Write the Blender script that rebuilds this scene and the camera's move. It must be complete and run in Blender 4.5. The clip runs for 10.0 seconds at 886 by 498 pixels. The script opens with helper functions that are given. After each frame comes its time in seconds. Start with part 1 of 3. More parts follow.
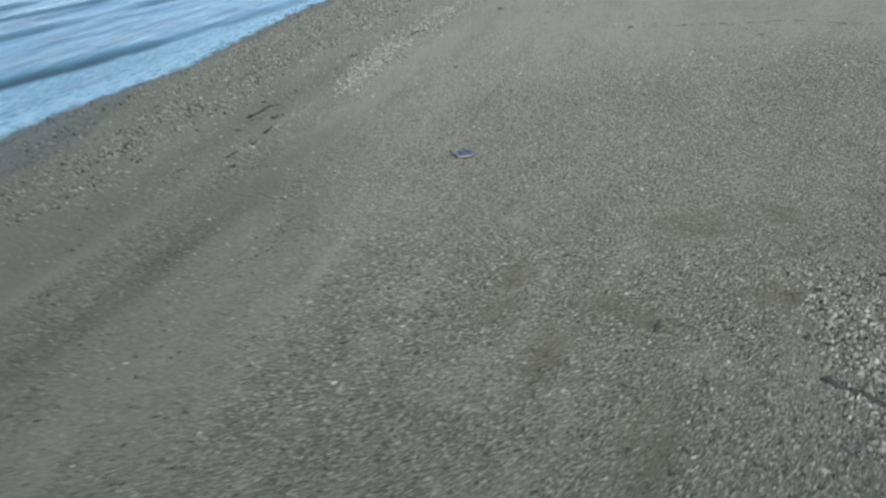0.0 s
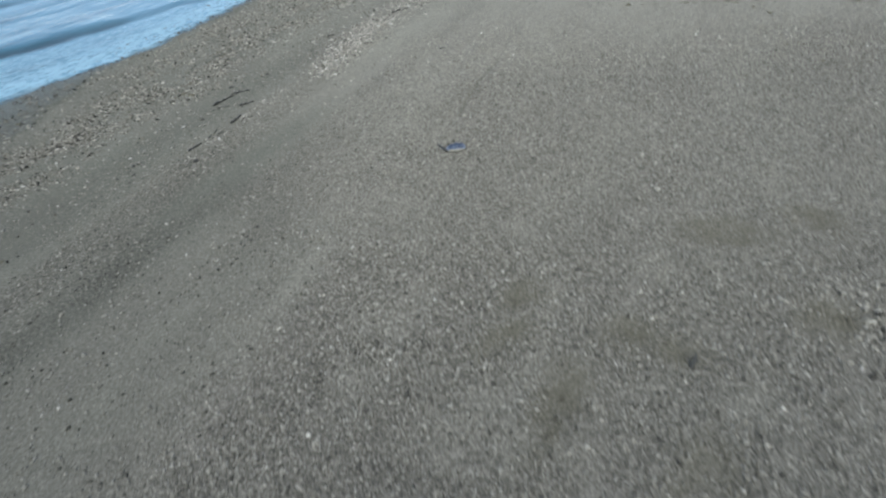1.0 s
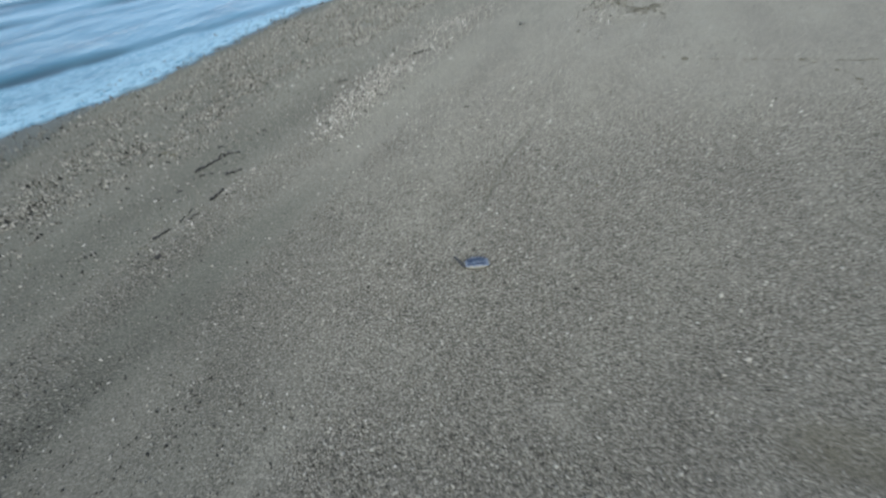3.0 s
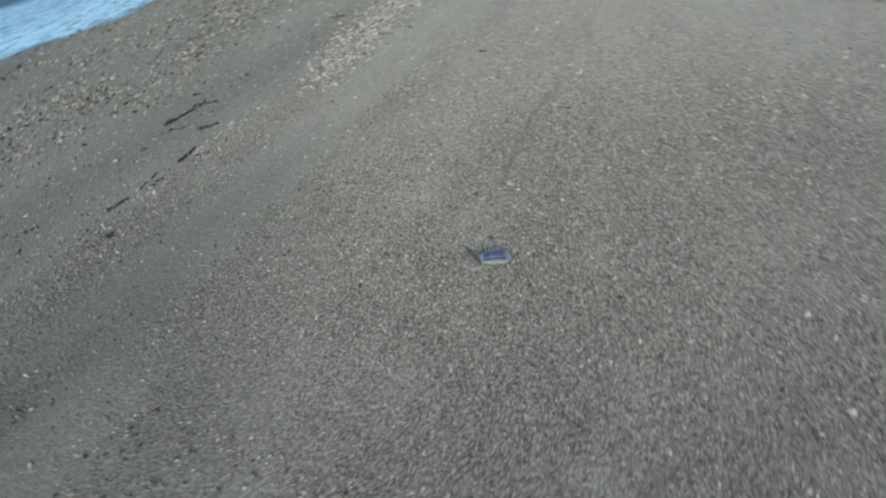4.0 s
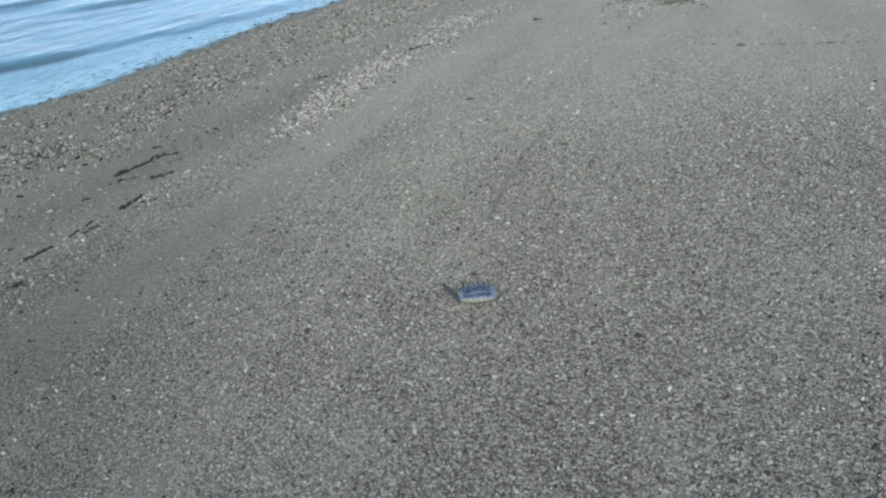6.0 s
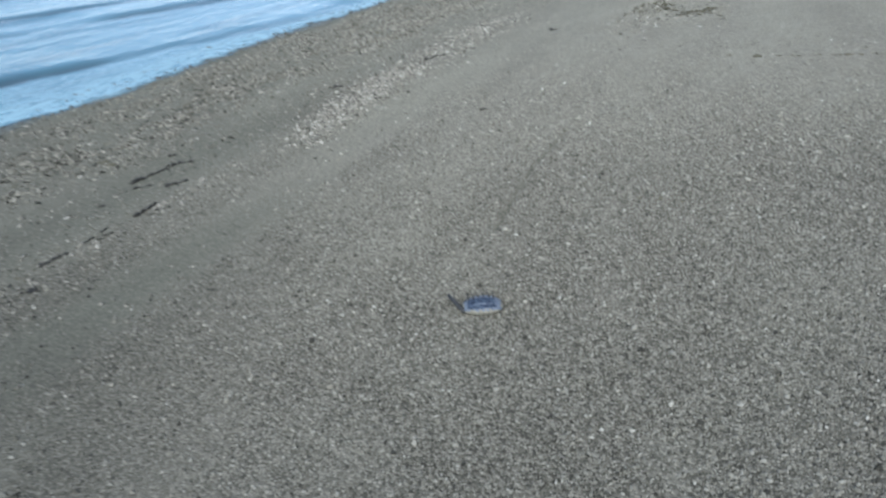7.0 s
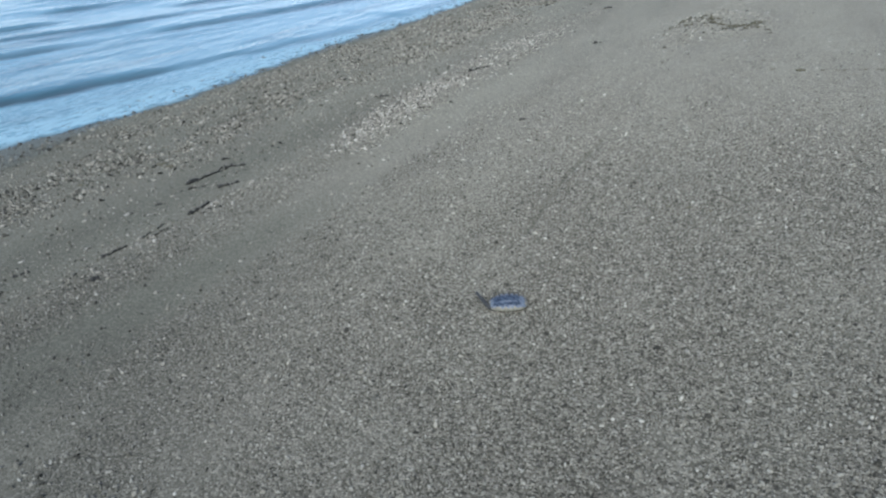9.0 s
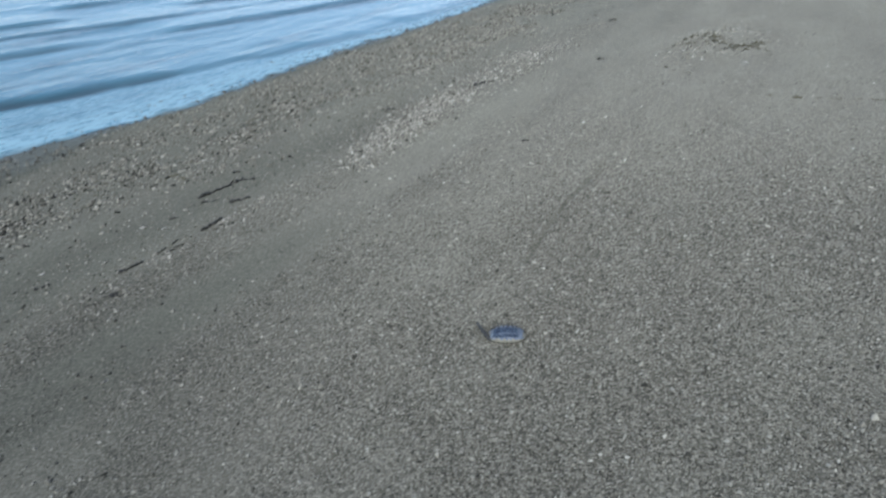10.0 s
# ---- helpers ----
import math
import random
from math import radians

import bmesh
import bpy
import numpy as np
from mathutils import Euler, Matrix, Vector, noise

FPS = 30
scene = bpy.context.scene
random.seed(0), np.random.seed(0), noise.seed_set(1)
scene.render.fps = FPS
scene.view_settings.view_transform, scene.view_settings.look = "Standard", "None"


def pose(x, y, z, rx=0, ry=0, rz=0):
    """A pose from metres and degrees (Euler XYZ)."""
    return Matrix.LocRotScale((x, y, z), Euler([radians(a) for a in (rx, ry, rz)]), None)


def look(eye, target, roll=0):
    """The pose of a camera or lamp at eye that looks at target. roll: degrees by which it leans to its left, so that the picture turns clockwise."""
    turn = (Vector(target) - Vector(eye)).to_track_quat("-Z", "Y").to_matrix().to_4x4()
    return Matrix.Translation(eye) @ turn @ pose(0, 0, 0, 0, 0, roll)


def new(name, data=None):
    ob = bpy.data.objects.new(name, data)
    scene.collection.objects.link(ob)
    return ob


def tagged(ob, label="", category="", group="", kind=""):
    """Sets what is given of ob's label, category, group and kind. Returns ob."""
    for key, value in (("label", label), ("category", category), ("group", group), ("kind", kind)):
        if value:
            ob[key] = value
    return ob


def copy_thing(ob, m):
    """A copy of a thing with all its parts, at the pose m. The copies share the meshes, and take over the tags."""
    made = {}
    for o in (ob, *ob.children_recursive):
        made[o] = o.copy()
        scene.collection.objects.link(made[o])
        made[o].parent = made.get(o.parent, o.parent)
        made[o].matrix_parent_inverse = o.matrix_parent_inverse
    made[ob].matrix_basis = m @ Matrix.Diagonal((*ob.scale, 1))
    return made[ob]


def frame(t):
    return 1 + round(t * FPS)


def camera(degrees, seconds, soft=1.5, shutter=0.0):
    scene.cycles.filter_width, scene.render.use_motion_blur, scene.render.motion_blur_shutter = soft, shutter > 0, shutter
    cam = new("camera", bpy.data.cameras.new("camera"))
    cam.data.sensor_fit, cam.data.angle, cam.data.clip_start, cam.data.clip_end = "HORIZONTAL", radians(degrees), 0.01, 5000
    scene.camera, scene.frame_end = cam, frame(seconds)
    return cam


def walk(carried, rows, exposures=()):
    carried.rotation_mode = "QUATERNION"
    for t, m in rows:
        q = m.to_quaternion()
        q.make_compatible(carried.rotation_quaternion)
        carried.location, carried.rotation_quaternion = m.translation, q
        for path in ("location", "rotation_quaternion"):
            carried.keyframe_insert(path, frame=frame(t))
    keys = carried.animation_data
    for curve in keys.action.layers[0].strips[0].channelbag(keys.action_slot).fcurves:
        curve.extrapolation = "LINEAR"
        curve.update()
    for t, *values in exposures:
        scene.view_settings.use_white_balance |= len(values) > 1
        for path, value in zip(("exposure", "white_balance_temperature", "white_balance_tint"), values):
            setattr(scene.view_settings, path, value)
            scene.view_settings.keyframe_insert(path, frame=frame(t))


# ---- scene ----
cam = camera(65.6, 10.0, soft=2.2, shutter=0.9)
PATH = [
    (0, look((1.116, -3.519, 1.640), (0.539, -1.918, 0.590), -0.99)),
    (0.1, look((1.129, -3.460, 1.615), (0.550, -1.863, 0.560), -0.64)),
    (0.4, look((1.129, -3.343, 1.554), (0.544, -1.770, 0.466), -0.46)),
    (0.5, look((1.115, -3.312, 1.545), (0.520, -1.739, 0.462), -0.70)),
    (0.7, look((1.064, -3.243, 1.529), (0.492, -1.670, 0.435), -1.03)),
    (0.9, look((0.988, -3.174, 1.523), (0.463, -1.587, 0.425), -0.97)),
    (1, look((0.944, -3.143, 1.529), (0.426, -1.553, 0.432), -0.53)),
    (1.1, look((0.906, -3.112, 1.532), (0.406, -1.517, 0.434), 0.28)),
    (1.3, look((0.841, -3.065, 1.535), (0.349, -1.473, 0.429), 0.23)),
    (1.5, look((0.806, -3.017, 1.543), (0.320, -1.436, 0.419), -1.02)),
    (1.6, look((0.799, -2.987, 1.548), (0.325, -1.402, 0.425), -0.93)),
    (1.9, look((0.798, -2.869, 1.547), (0.339, -1.275, 0.429), -0.33)),
    (2, look((0.793, -2.813, 1.548), (0.321, -1.210, 0.449), -0.52)),
    (2.1, look((0.787, -2.748, 1.547), (0.310, -1.135, 0.465), 0.00)),
    (2.3, look((0.783, -2.617, 1.556), (0.265, -1.009, 0.485), 0.32)),
    (2.5, look((0.772, -2.491, 1.573), (0.205, -0.891, 0.515), 0.57)),
    (2.6, look((0.761, -2.438, 1.581), (0.180, -0.837, 0.533), 0.17)),
    (2.7, look((0.752, -2.393, 1.589), (0.161, -0.793, 0.544), -0.01)),
    (3.8, look((0.452, -1.848, 1.453), (-0.067, -0.348, 0.236), 1.96)),
    (3.9, look((0.458, -1.794, 1.439), (-0.077, -0.299, 0.223), 1.37)),
    (4, look((0.470, -1.742, 1.424), (-0.088, -0.265, 0.197), 1.31)),
    (4.2, look((0.494, -1.658, 1.387), (-0.109, -0.194, 0.164), 1.79)),
    (4.4, look((0.497, -1.594, 1.329), (-0.113, -0.116, 0.127), 1.93)),
    (4.5, look((0.488, -1.569, 1.286), (-0.120, -0.079, 0.099), 1.63)),
    (4.6, look((0.481, -1.557, 1.259), (-0.121, -0.052, 0.088), 1.97)),
    (4.8, look((0.436, -1.522, 1.184), (-0.171, 0.024, 0.070), 0.63)),
    (5, look((0.426, -1.505, 1.107), (-0.194, 0.052, 0.015), 0.74)),
    (5.1, look((0.419, -1.493, 1.074), (-0.206, 0.073, -0.002), 0.80)),
    (5.3, look((0.425, -1.471, 1.040), (-0.207, 0.126, 0.016), 1.50)),
    (5.5, look((0.449, -1.469, 1.010), (-0.173, 0.136, -0.009), 2.39)),
    (5.6, look((0.461, -1.461, 1.005), (-0.159, 0.156, 0.005), 1.83)),
    (5.7, look((0.464, -1.471, 1.013), (-0.152, 0.153, 0.022), 0.65)),
    (6.8, look((0.494, -1.438, 0.999), (-0.164, 0.179, 0.023), -0.05)),
    (6.9, look((0.493, -1.442, 1.005), (-0.174, 0.175, 0.035), 0.04)),
    (7, look((0.502, -1.454, 1.022), (-0.185, 0.157, 0.056), -0.20)),
    (7.2, look((0.518, -1.466, 1.048), (-0.197, 0.142, 0.097), -0.72)),
    (7.4, look((0.538, -1.483, 1.051), (-0.201, 0.126, 0.122), -0.84)),
    (7.5, look((0.547, -1.492, 1.054), (-0.195, 0.113, 0.120), -1.46)),
    (7.6, look((0.552, -1.503, 1.050), (-0.198, 0.097, 0.113), -1.14)),
    (7.8, look((0.552, -1.518, 1.045), (-0.214, 0.065, 0.093), -0.83)),
    (8, look((0.558, -1.528, 1.042), (-0.227, 0.050, 0.097), -0.62)),
    (8.2, look((0.560, -1.538, 1.040), (-0.238, 0.036, 0.096), -0.87)),
    (8.5, look((0.567, -1.538, 1.050), (-0.226, 0.035, 0.105), -0.22)),
    (8.7, look((0.574, -1.541, 1.045), (-0.216, 0.035, 0.101), 0.19)),
    (9, look((0.587, -1.534, 1.042), (-0.226, 0.035, 0.106), -0.72)),
    (9.2, look((0.601, -1.548, 1.070), (-0.215, 0.029, 0.148), -1.23)),
    (9.4, look((0.617, -1.556, 1.135), (-0.201, 0.036, 0.242), 0.40)),
    (9.5, look((0.620, -1.561, 1.154), (-0.207, 0.028, 0.264), 0.53)),
    (9.6, look((0.614, -1.564, 1.164), (-0.227, 0.023, 0.285), 0.44)),
    (9.8, look((0.609, -1.573, 1.176), (-0.210, 0.008, 0.265), 0.52)),
    (10, look((0.599, -1.584, 1.197), (-0.211, -0.021, 0.247), 0.67)),
]
walk(cam, PATH, exposures=[(0.0, 0.03, 5850, 5.5), (0.5, 0.10, 5850, 6), (1.5, 0.09, 5830, 5.5), (2.7, 0.07, 5800, 5.5), (4.0, 0.16, 5830, 5.5), (4.5, 0.16, 5830, 6), (5.5, 0.17, 5780, 5.2), (7.5, 0.15, 5700, 5.4), (8.5, 0.12, 5700, 5.8), (9.5, 0.03, 5690, 5.8), (10.0, -0.02, 5680, 5.6)])

# ---- world and sun ----
SUN_EL, SUN_ROT = radians(36), radians(165)
world = bpy.data.worlds.new("sky")
scene.world = world
world.use_nodes = True
wn = world.node_tree.nodes
sky = wn.new("ShaderNodeTexSky")
sky.sky_type, sky.sun_disc = "NISHITA", False
sky.sun_elevation, sky.sun_rotation = SUN_EL, SUN_ROT
sky.air_density, sky.dust_density, sky.ozone_density = 0.8, 0.0, 5.0
wn["Background"].inputs["Strength"].default_value = 0.15
haze = wn.new("ShaderNodeHueSaturation")
haze.inputs["Saturation"].default_value = 0.55
world.node_tree.links.new(sky.outputs[0], haze.inputs["Color"])
world.node_tree.links.new(haze.outputs[0], wn["Background"].inputs[0])
sun = new("sun", bpy.data.lights.new("sun", "SUN"))
sun.data.energy, sun.data.angle, sun.data.color = 2.75, radians(36), (1.0, 0.95, 0.85)
sun.matrix_world = look((6 * math.sin(SUN_ROT), 6 * math.cos(SUN_ROT), 6 * math.tan(SUN_EL)), (0, 0, 0))


# ---- materials ----
class Nodes:
    """A node material with short calls."""

    def __init__(self, name):
        self.mat = bpy.data.materials.new(name)
        self.mat.use_nodes = True
        self.tree = self.mat.node_tree
        self.bsdf = self.tree.nodes["Principled BSDF"]
        self.geo = self.add("NewGeometry")

    def add(self, kind, **inputs):
        node = self.tree.nodes.new("ShaderNode" + kind)
        for key, value in inputs.items():
            self.put(node, key.replace("_", " "), value)
        return node

    def put(self, node, key, value):
        socket = node.inputs[int(key[1:])] if key[0] == "i" and key[1:].isdigit() else node.inputs[key]
        if isinstance(value, bpy.types.NodeSocket):
            self.tree.links.new(value, socket)
        else:
            socket.default_value = value

    def noise(self, scale, detail=3.0, rough=0.55, stretch=None):
        place = self.geo.outputs["Position"]
        if stretch:
            m = self.add("Mapping", Vector=place, Scale=stretch)
            place = m.outputs[0]
        return self.add("TexNoise", Vector=place, Scale=scale, Detail=detail, Roughness=rough).outputs["Fac"]

    def ramp(self, fac, *stops):
        node = self.add("ValToRGB", Fac=fac)
        e = node.color_ramp.elements
        while len(e) < len(stops):
            e.new(0.5)
        for el, (at, col) in zip(e, stops):
            el.position = at
            el.color = (*col, 1) if len(col) == 3 else col
        return node.outputs[0]

    def mix(self, fac, a, b, how="MIX"):
        node = self.add("MixRGB", Fac=fac, Color1=a, Color2=b)
        node.blend_type = how
        return node.outputs[0]

    def math(self, how, a, b=0.0):
        node = self.add("Math", i0=a, i1=b)
        node.operation = how
        return node.outputs[0]

    def bump(self, height, strength, distance):
        node = self.add("Bump", Height=height, Strength=strength, Distance=distance)
        return node.outputs[0]

    def attr(self, name):
        node = self.add("Attribute")
        node.attribute_name = name
        return node.outputs["Fac"]

    def done(self, **inputs):
        for key, value in inputs.items():
            self.put(self.bsdf, key.replace("_", " "), value)
        return self.mat


SILT = (0.122, 0.110, 0.072, 1)


def sand_material():
    n = Nodes("shelly grey sand")
    grain = n.noise(520, 2, 0.7)
    grit = n.noise(150, 3, 0.65)
    patch = n.noise(2.2, 4, 0.6, (1.0, 0.35, 1.0))
    bits = n.add("TexVoronoi", Vector=n.geo.outputs["Position"], Scale=185.0)
    bit_tone = n.add("SeparateColor", Color=bits.outputs["Color"]).outputs[0]
    col = n.ramp(grain, (0.3, (0.190, 0.180, 0.145)), (0.5, (0.280, 0.266, 0.217)), (0.72, (0.40, 0.380, 0.315)))
    col = n.mix(0.5, col, n.ramp(grit, (0.32, (0.140, 0.132, 0.106)), (0.52, (0.255, 0.241, 0.196)), (0.70, (0.40, 0.375, 0.313))))
    chippy = n.ramp(bit_tone, (0.0, (0.055, 0.052, 0.043)), (0.35, (0.20, 0.188, 0.156)), (0.75, (0.36, 0.338, 0.285)), (1.0, (0.66, 0.62, 0.53)))
    coarse = n.attr("coarse")
    col = n.mix(n.math("ADD", n.math("MULTIPLY", coarse, 0.55), 0.24), col, chippy)
    col = n.mix(0.6, col, n.ramp(patch, (0.3, (0.807, 0.775, 0.768)), (0.7, (1.12, 1.11, 1.08))), "MULTIPLY")
    # Sand under dense grit darkened, painting in the shadowed gaps between chips.
    col = n.mix(coarse, col, n.mix(1.0, col, (0.67, 0.667, 0.660, 1), "MULTIPLY"))
    col = n.mix(n.math("MULTIPLY", n.attr("silt"), 0.62), col, SILT)
    wet = n.attr("wet")
    col = n.mix(wet, col, n.mix(1.0, col, (0.42, 0.45, 0.44, 1), "MULTIPLY"))
    rough = n.add("MapRange", Value=wet, i1=0.8, i2=1.0, i3=0.9, i4=0.42).outputs[0]
    lump = n.math("MULTIPLY", n.math("SUBTRACT", 1.0, bits.outputs["Distance"]), n.math("ADD", coarse, 0.2))
    height = n.math("ADD", n.math("ADD", n.math("MULTIPLY", grain, 0.35), grit), lump)
    return n.done(Base_Color=col, Roughness=rough, Specular_IOR_Level=0.2, Diffuse_Roughness=1.0, Normal=n.bump(height, 0.6, 0.006))


def chip_material(name, dark, mid, pale, white=0.92):
    n = Nodes(name)
    isle = n.geo.outputs["Random Per Island"]
    mottle = n.noise(260, 2, 0.6)
    col = n.ramp(isle, (0.0, tuple(0.7 * d for d in dark)), (0.12, dark), (0.30, mid), (0.72, tuple((m + p) / 2 for m, p in zip(mid, pale))), (white, pale), (1.0, (0.66, 0.63, 0.56)))
    col = n.mix(0.35, col, n.ramp(mottle, (0.3, (0.72, 0.7, 0.66)), (0.7, (1.2, 1.18, 1.12))), "MULTIPLY")
    col = n.mix(n.math("MULTIPLY", n.attr("silt"), 0.5), col, SILT)
    wet = n.attr("wet")
    col = n.mix(wet, col, n.mix(1.0, col, (0.6, 0.6, 0.6, 1), "MULTIPLY"))
    rough = n.add("MapRange", Value=wet, i1=0.8, i2=1.0, i3=0.8, i4=0.35).outputs[0]
    return n.done(Base_Color=col, Roughness=rough, Specular_IOR_Level=0.3, Diffuse_Roughness=0.8, Normal=n.bump(mottle, 0.25, 0.002))


def plain_material(name, a, b, scale, rough=0.8, bump=0.3, depth=0.002, stretch=None):
    n = Nodes(name)
    v = n.noise(scale, 4, 0.65, stretch)
    return n.done(Base_Color=n.ramp(v, (0.3, a), (0.7, b)), Roughness=rough, Normal=n.bump(v, bump, depth))


def mottled_material(name, dark, mid, pale):
    n = Nodes(name)
    blot, fleck = n.noise(130, 4, 0.7, (0.5, 1, 1)), n.noise(420, 2, 0.6)
    v = n.math("ADD", n.math("MULTIPLY", blot, 0.75), n.math("MULTIPLY", fleck, 0.25))
    return n.done(Base_Color=n.ramp(v, (0.36, dark), (0.50, mid), (0.64, pale)), Roughness=0.65, Normal=n.bump(v, 0.35, 0.003))


def water_material():
    n = Nodes("murky shallow sea water with painted sheen")
    fine = n.noise(26, 3, 0.6, (1.0, 0.35, 1.0))
    broad = n.noise(4.6, 4, 0.6, (1.0, 0.25, 1.0))
    height = n.math("ADD", n.math("MULTIPLY", fine, 0.16), broad)
    # Pale tones and streaks paint the sky's reflection into the base colour.
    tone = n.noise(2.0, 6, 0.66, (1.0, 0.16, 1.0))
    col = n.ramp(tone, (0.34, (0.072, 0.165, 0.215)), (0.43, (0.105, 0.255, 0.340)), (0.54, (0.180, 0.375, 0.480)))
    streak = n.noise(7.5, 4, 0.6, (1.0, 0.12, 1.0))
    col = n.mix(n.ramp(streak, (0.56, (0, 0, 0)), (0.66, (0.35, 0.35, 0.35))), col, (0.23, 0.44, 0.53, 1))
    # Wave faces mirror less sky; that darkness is painted into the colour.
    col = n.mix(n.attr("face_shade"), col, (0.062, 0.112, 0.140, 1))
    lather = n.ramp(n.noise(22, 6, 0.75, (1.0, 0.35, 1.0)), (0.40, (0.10, 0.10, 0.10)), (0.56, (1, 1, 1)))
    foam = n.math("MULTIPLY", n.attr("foam"), lather)
    col = n.mix(foam, col, (0.46, 0.68, 0.77, 1))
    rough = n.math("ADD", n.math("MULTIPLY", foam, 0.5), 0.05)
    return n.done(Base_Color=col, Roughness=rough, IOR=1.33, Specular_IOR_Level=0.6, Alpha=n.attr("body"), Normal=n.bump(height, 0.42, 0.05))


SAND = sand_material()
FARGRIT = chip_material("pale fine shell grit", (0.13, 0.122, 0.10), (0.28, 0.263, 0.217), (0.46, 0.432, 0.367), 0.985)
GRIT = chip_material("broken shell grit", (0.074, 0.070, 0.057), (0.206, 0.196, 0.162), (0.445, 0.423, 0.365), 0.985)
PILE = chip_material("coarse pale broken shell", (0.065, 0.061, 0.05), (0.23, 0.217, 0.18), (0.54, 0.51, 0.435), 0.97)
PALE = chip_material("bleached shell chips", (0.085, 0.079, 0.066), (0.33, 0.305, 0.26), (0.70, 0.655, 0.575), 0.95)
TAN = chip_material("tan shell and pebble", (0.075, 0.070, 0.057), (0.235, 0.219, 0.178), (0.57, 0.532, 0.452), 0.97)
# The darkest chips also stand in for the shadows between shells.
SHINGLE = chip_material("tan shell, pebble and gap shade", (0.046, 0.043, 0.035), (0.20, 0.186, 0.150), (0.60, 0.56, 0.475), 0.97)
WATER = water_material()
TWIG = plain_material("wet dark driftwood", (0.018, 0.016, 0.013), (0.062, 0.056, 0.046), 160, 0.7, 0.5, 0.003, (1, 0.3, 1))
DRIFT = plain_material("weathered grey driftwood", (0.032, 0.031, 0.027), (0.115, 0.110, 0.095), 150, 0.8, 0.5, 0.003, (1, 0.3, 1))
WEED = plain_material("dried dark seaweed", (0.080, 0.073, 0.046), (0.215, 0.195, 0.13), 120, 0.75, 0.5, 0.003)
STONE = plain_material("dark wet pebble", (0.065, 0.065, 0.06), (0.16, 0.155, 0.135), 140, 0.45, 0.3, 0.002)
SHELL = plain_material("white bleached shell", (0.42, 0.39, 0.33), (0.62, 0.585, 0.51), 190, 0.55, 0.25, 0.002)
BLUE = mottled_material("mottled blue skin", (0.012, 0.017, 0.038), (0.058, 0.080, 0.126), (0.19, 0.222, 0.265))
HAZE = plain_material("grey-blue skin", (0.10, 0.125, 0.17), (0.25, 0.275, 0.325), 110, 0.6, 0.2, 0.002)
BELLY = plain_material("pale cream underside", (0.20, 0.18, 0.13), (0.40, 0.37, 0.295), 150, 0.6, 0.2, 0.002)
FIN = plain_material("dark drab fin", (0.028, 0.027, 0.026), (0.10, 0.098, 0.095), 150, 0.7, 0.3, 0.002)


# ---- the lie of the beach ----
SLOPE, SEA = math.tan(radians(6.5)), -0.422
LATTICE = np.random.default_rng(7).random((256, 256))


def field(x, y, seed=0):
    """Smooth noise from 0 to 1 over arrays of places."""
    x, y = np.asarray(x, float) + 17.3 * seed + 900, np.asarray(y, float) + 31.7 * seed + 900
    i, j = np.floor(x).astype(int), np.floor(y).astype(int)
    u, v = x - i, y - j
    u, v = u * u * (3 - 2 * u), v * v * (3 - 2 * v)
    g = lambda a, b: LATTICE[a % 256, b % 256]
    return (g(i, j) * (1 - u) + g(i + 1, j) * u) * (1 - v) + (g(i, j + 1) * (1 - u) + g(i + 1, j + 1) * u) * v


def fractal(x, y, seed=0, octaves=3):
    total, size = 0, 0
    for k in range(octaves):
        total = total + field(np.asarray(x) * 2**k, np.asarray(y) * 2**k, seed + 5 * k) / 2**k
        size += 1 / 2**k
    return total / size


def bell(v, mid, wide):
    return np.exp(-(((v - mid) / wide) ** 2))


def step(v, a, b):
    t = np.clip((np.asarray(v, float) - a) / (b - a), 0, 1)
    return t * t * (3 - 2 * t)


# footprints and scuffs: place, half length, half width, turn, depth
PRINTS = [
    (0.60, -1.47, 0.09, 0.055, 0.5, 0.007), (0.82, -1.72, 0.17, 0.065, 0.1, 0.010), (0.61, -1.23, 0.08, 0.06, 0.2, 0.005),
    (1.27, -0.72, 0.09, 0.14, 0.2, 0.008), (0.98, -1.38, 0.08, 0.07, 0.3, 0.004), (1.56, -1.22, 0.09, 0.08, 0.2, 0.007),
    (1.20, -2.02, 0.20, 0.075, 0.1, 0.009), (1.60, -0.58, 0.07, 0.10, 0.9, 0.007), (1.15, -1.44, 0.06, 0.07, 0.0, 0.004),
]


def groove(x, y):
    """A narrow line drawn through the grit, from 0 to 1."""
    return bell(x, -0.155 - 0.03 * (y - 1) + 0.014 * np.sin(5 * y), 0.012) * step(y, 0.38, 0.5) * (1 - 0.65 * step(y, 1.35, 1.6)) * (1 - step(y, 2.5, 2.9))


def silt_at(x, y):
    s = np.zeros_like(np.asarray(x, float))
    rag = fractal(np.asarray(x) * 22, np.asarray(y) * 22, 3)
    for px, py, ln, wd, turn, deep in PRINTS:
        dx, dy = x - px, y - py
        a, b = dx * math.sin(turn) + dy * math.cos(turn), dx * math.cos(turn) - dy * math.sin(turn)
        s = np.maximum(s, np.clip(1.3 * np.exp(-0.6 * ((a / ln) ** 2 + (b / wd) ** 2)) * (0.1 + 1.5 * rag) - 0.15, 0, 1))
    return s


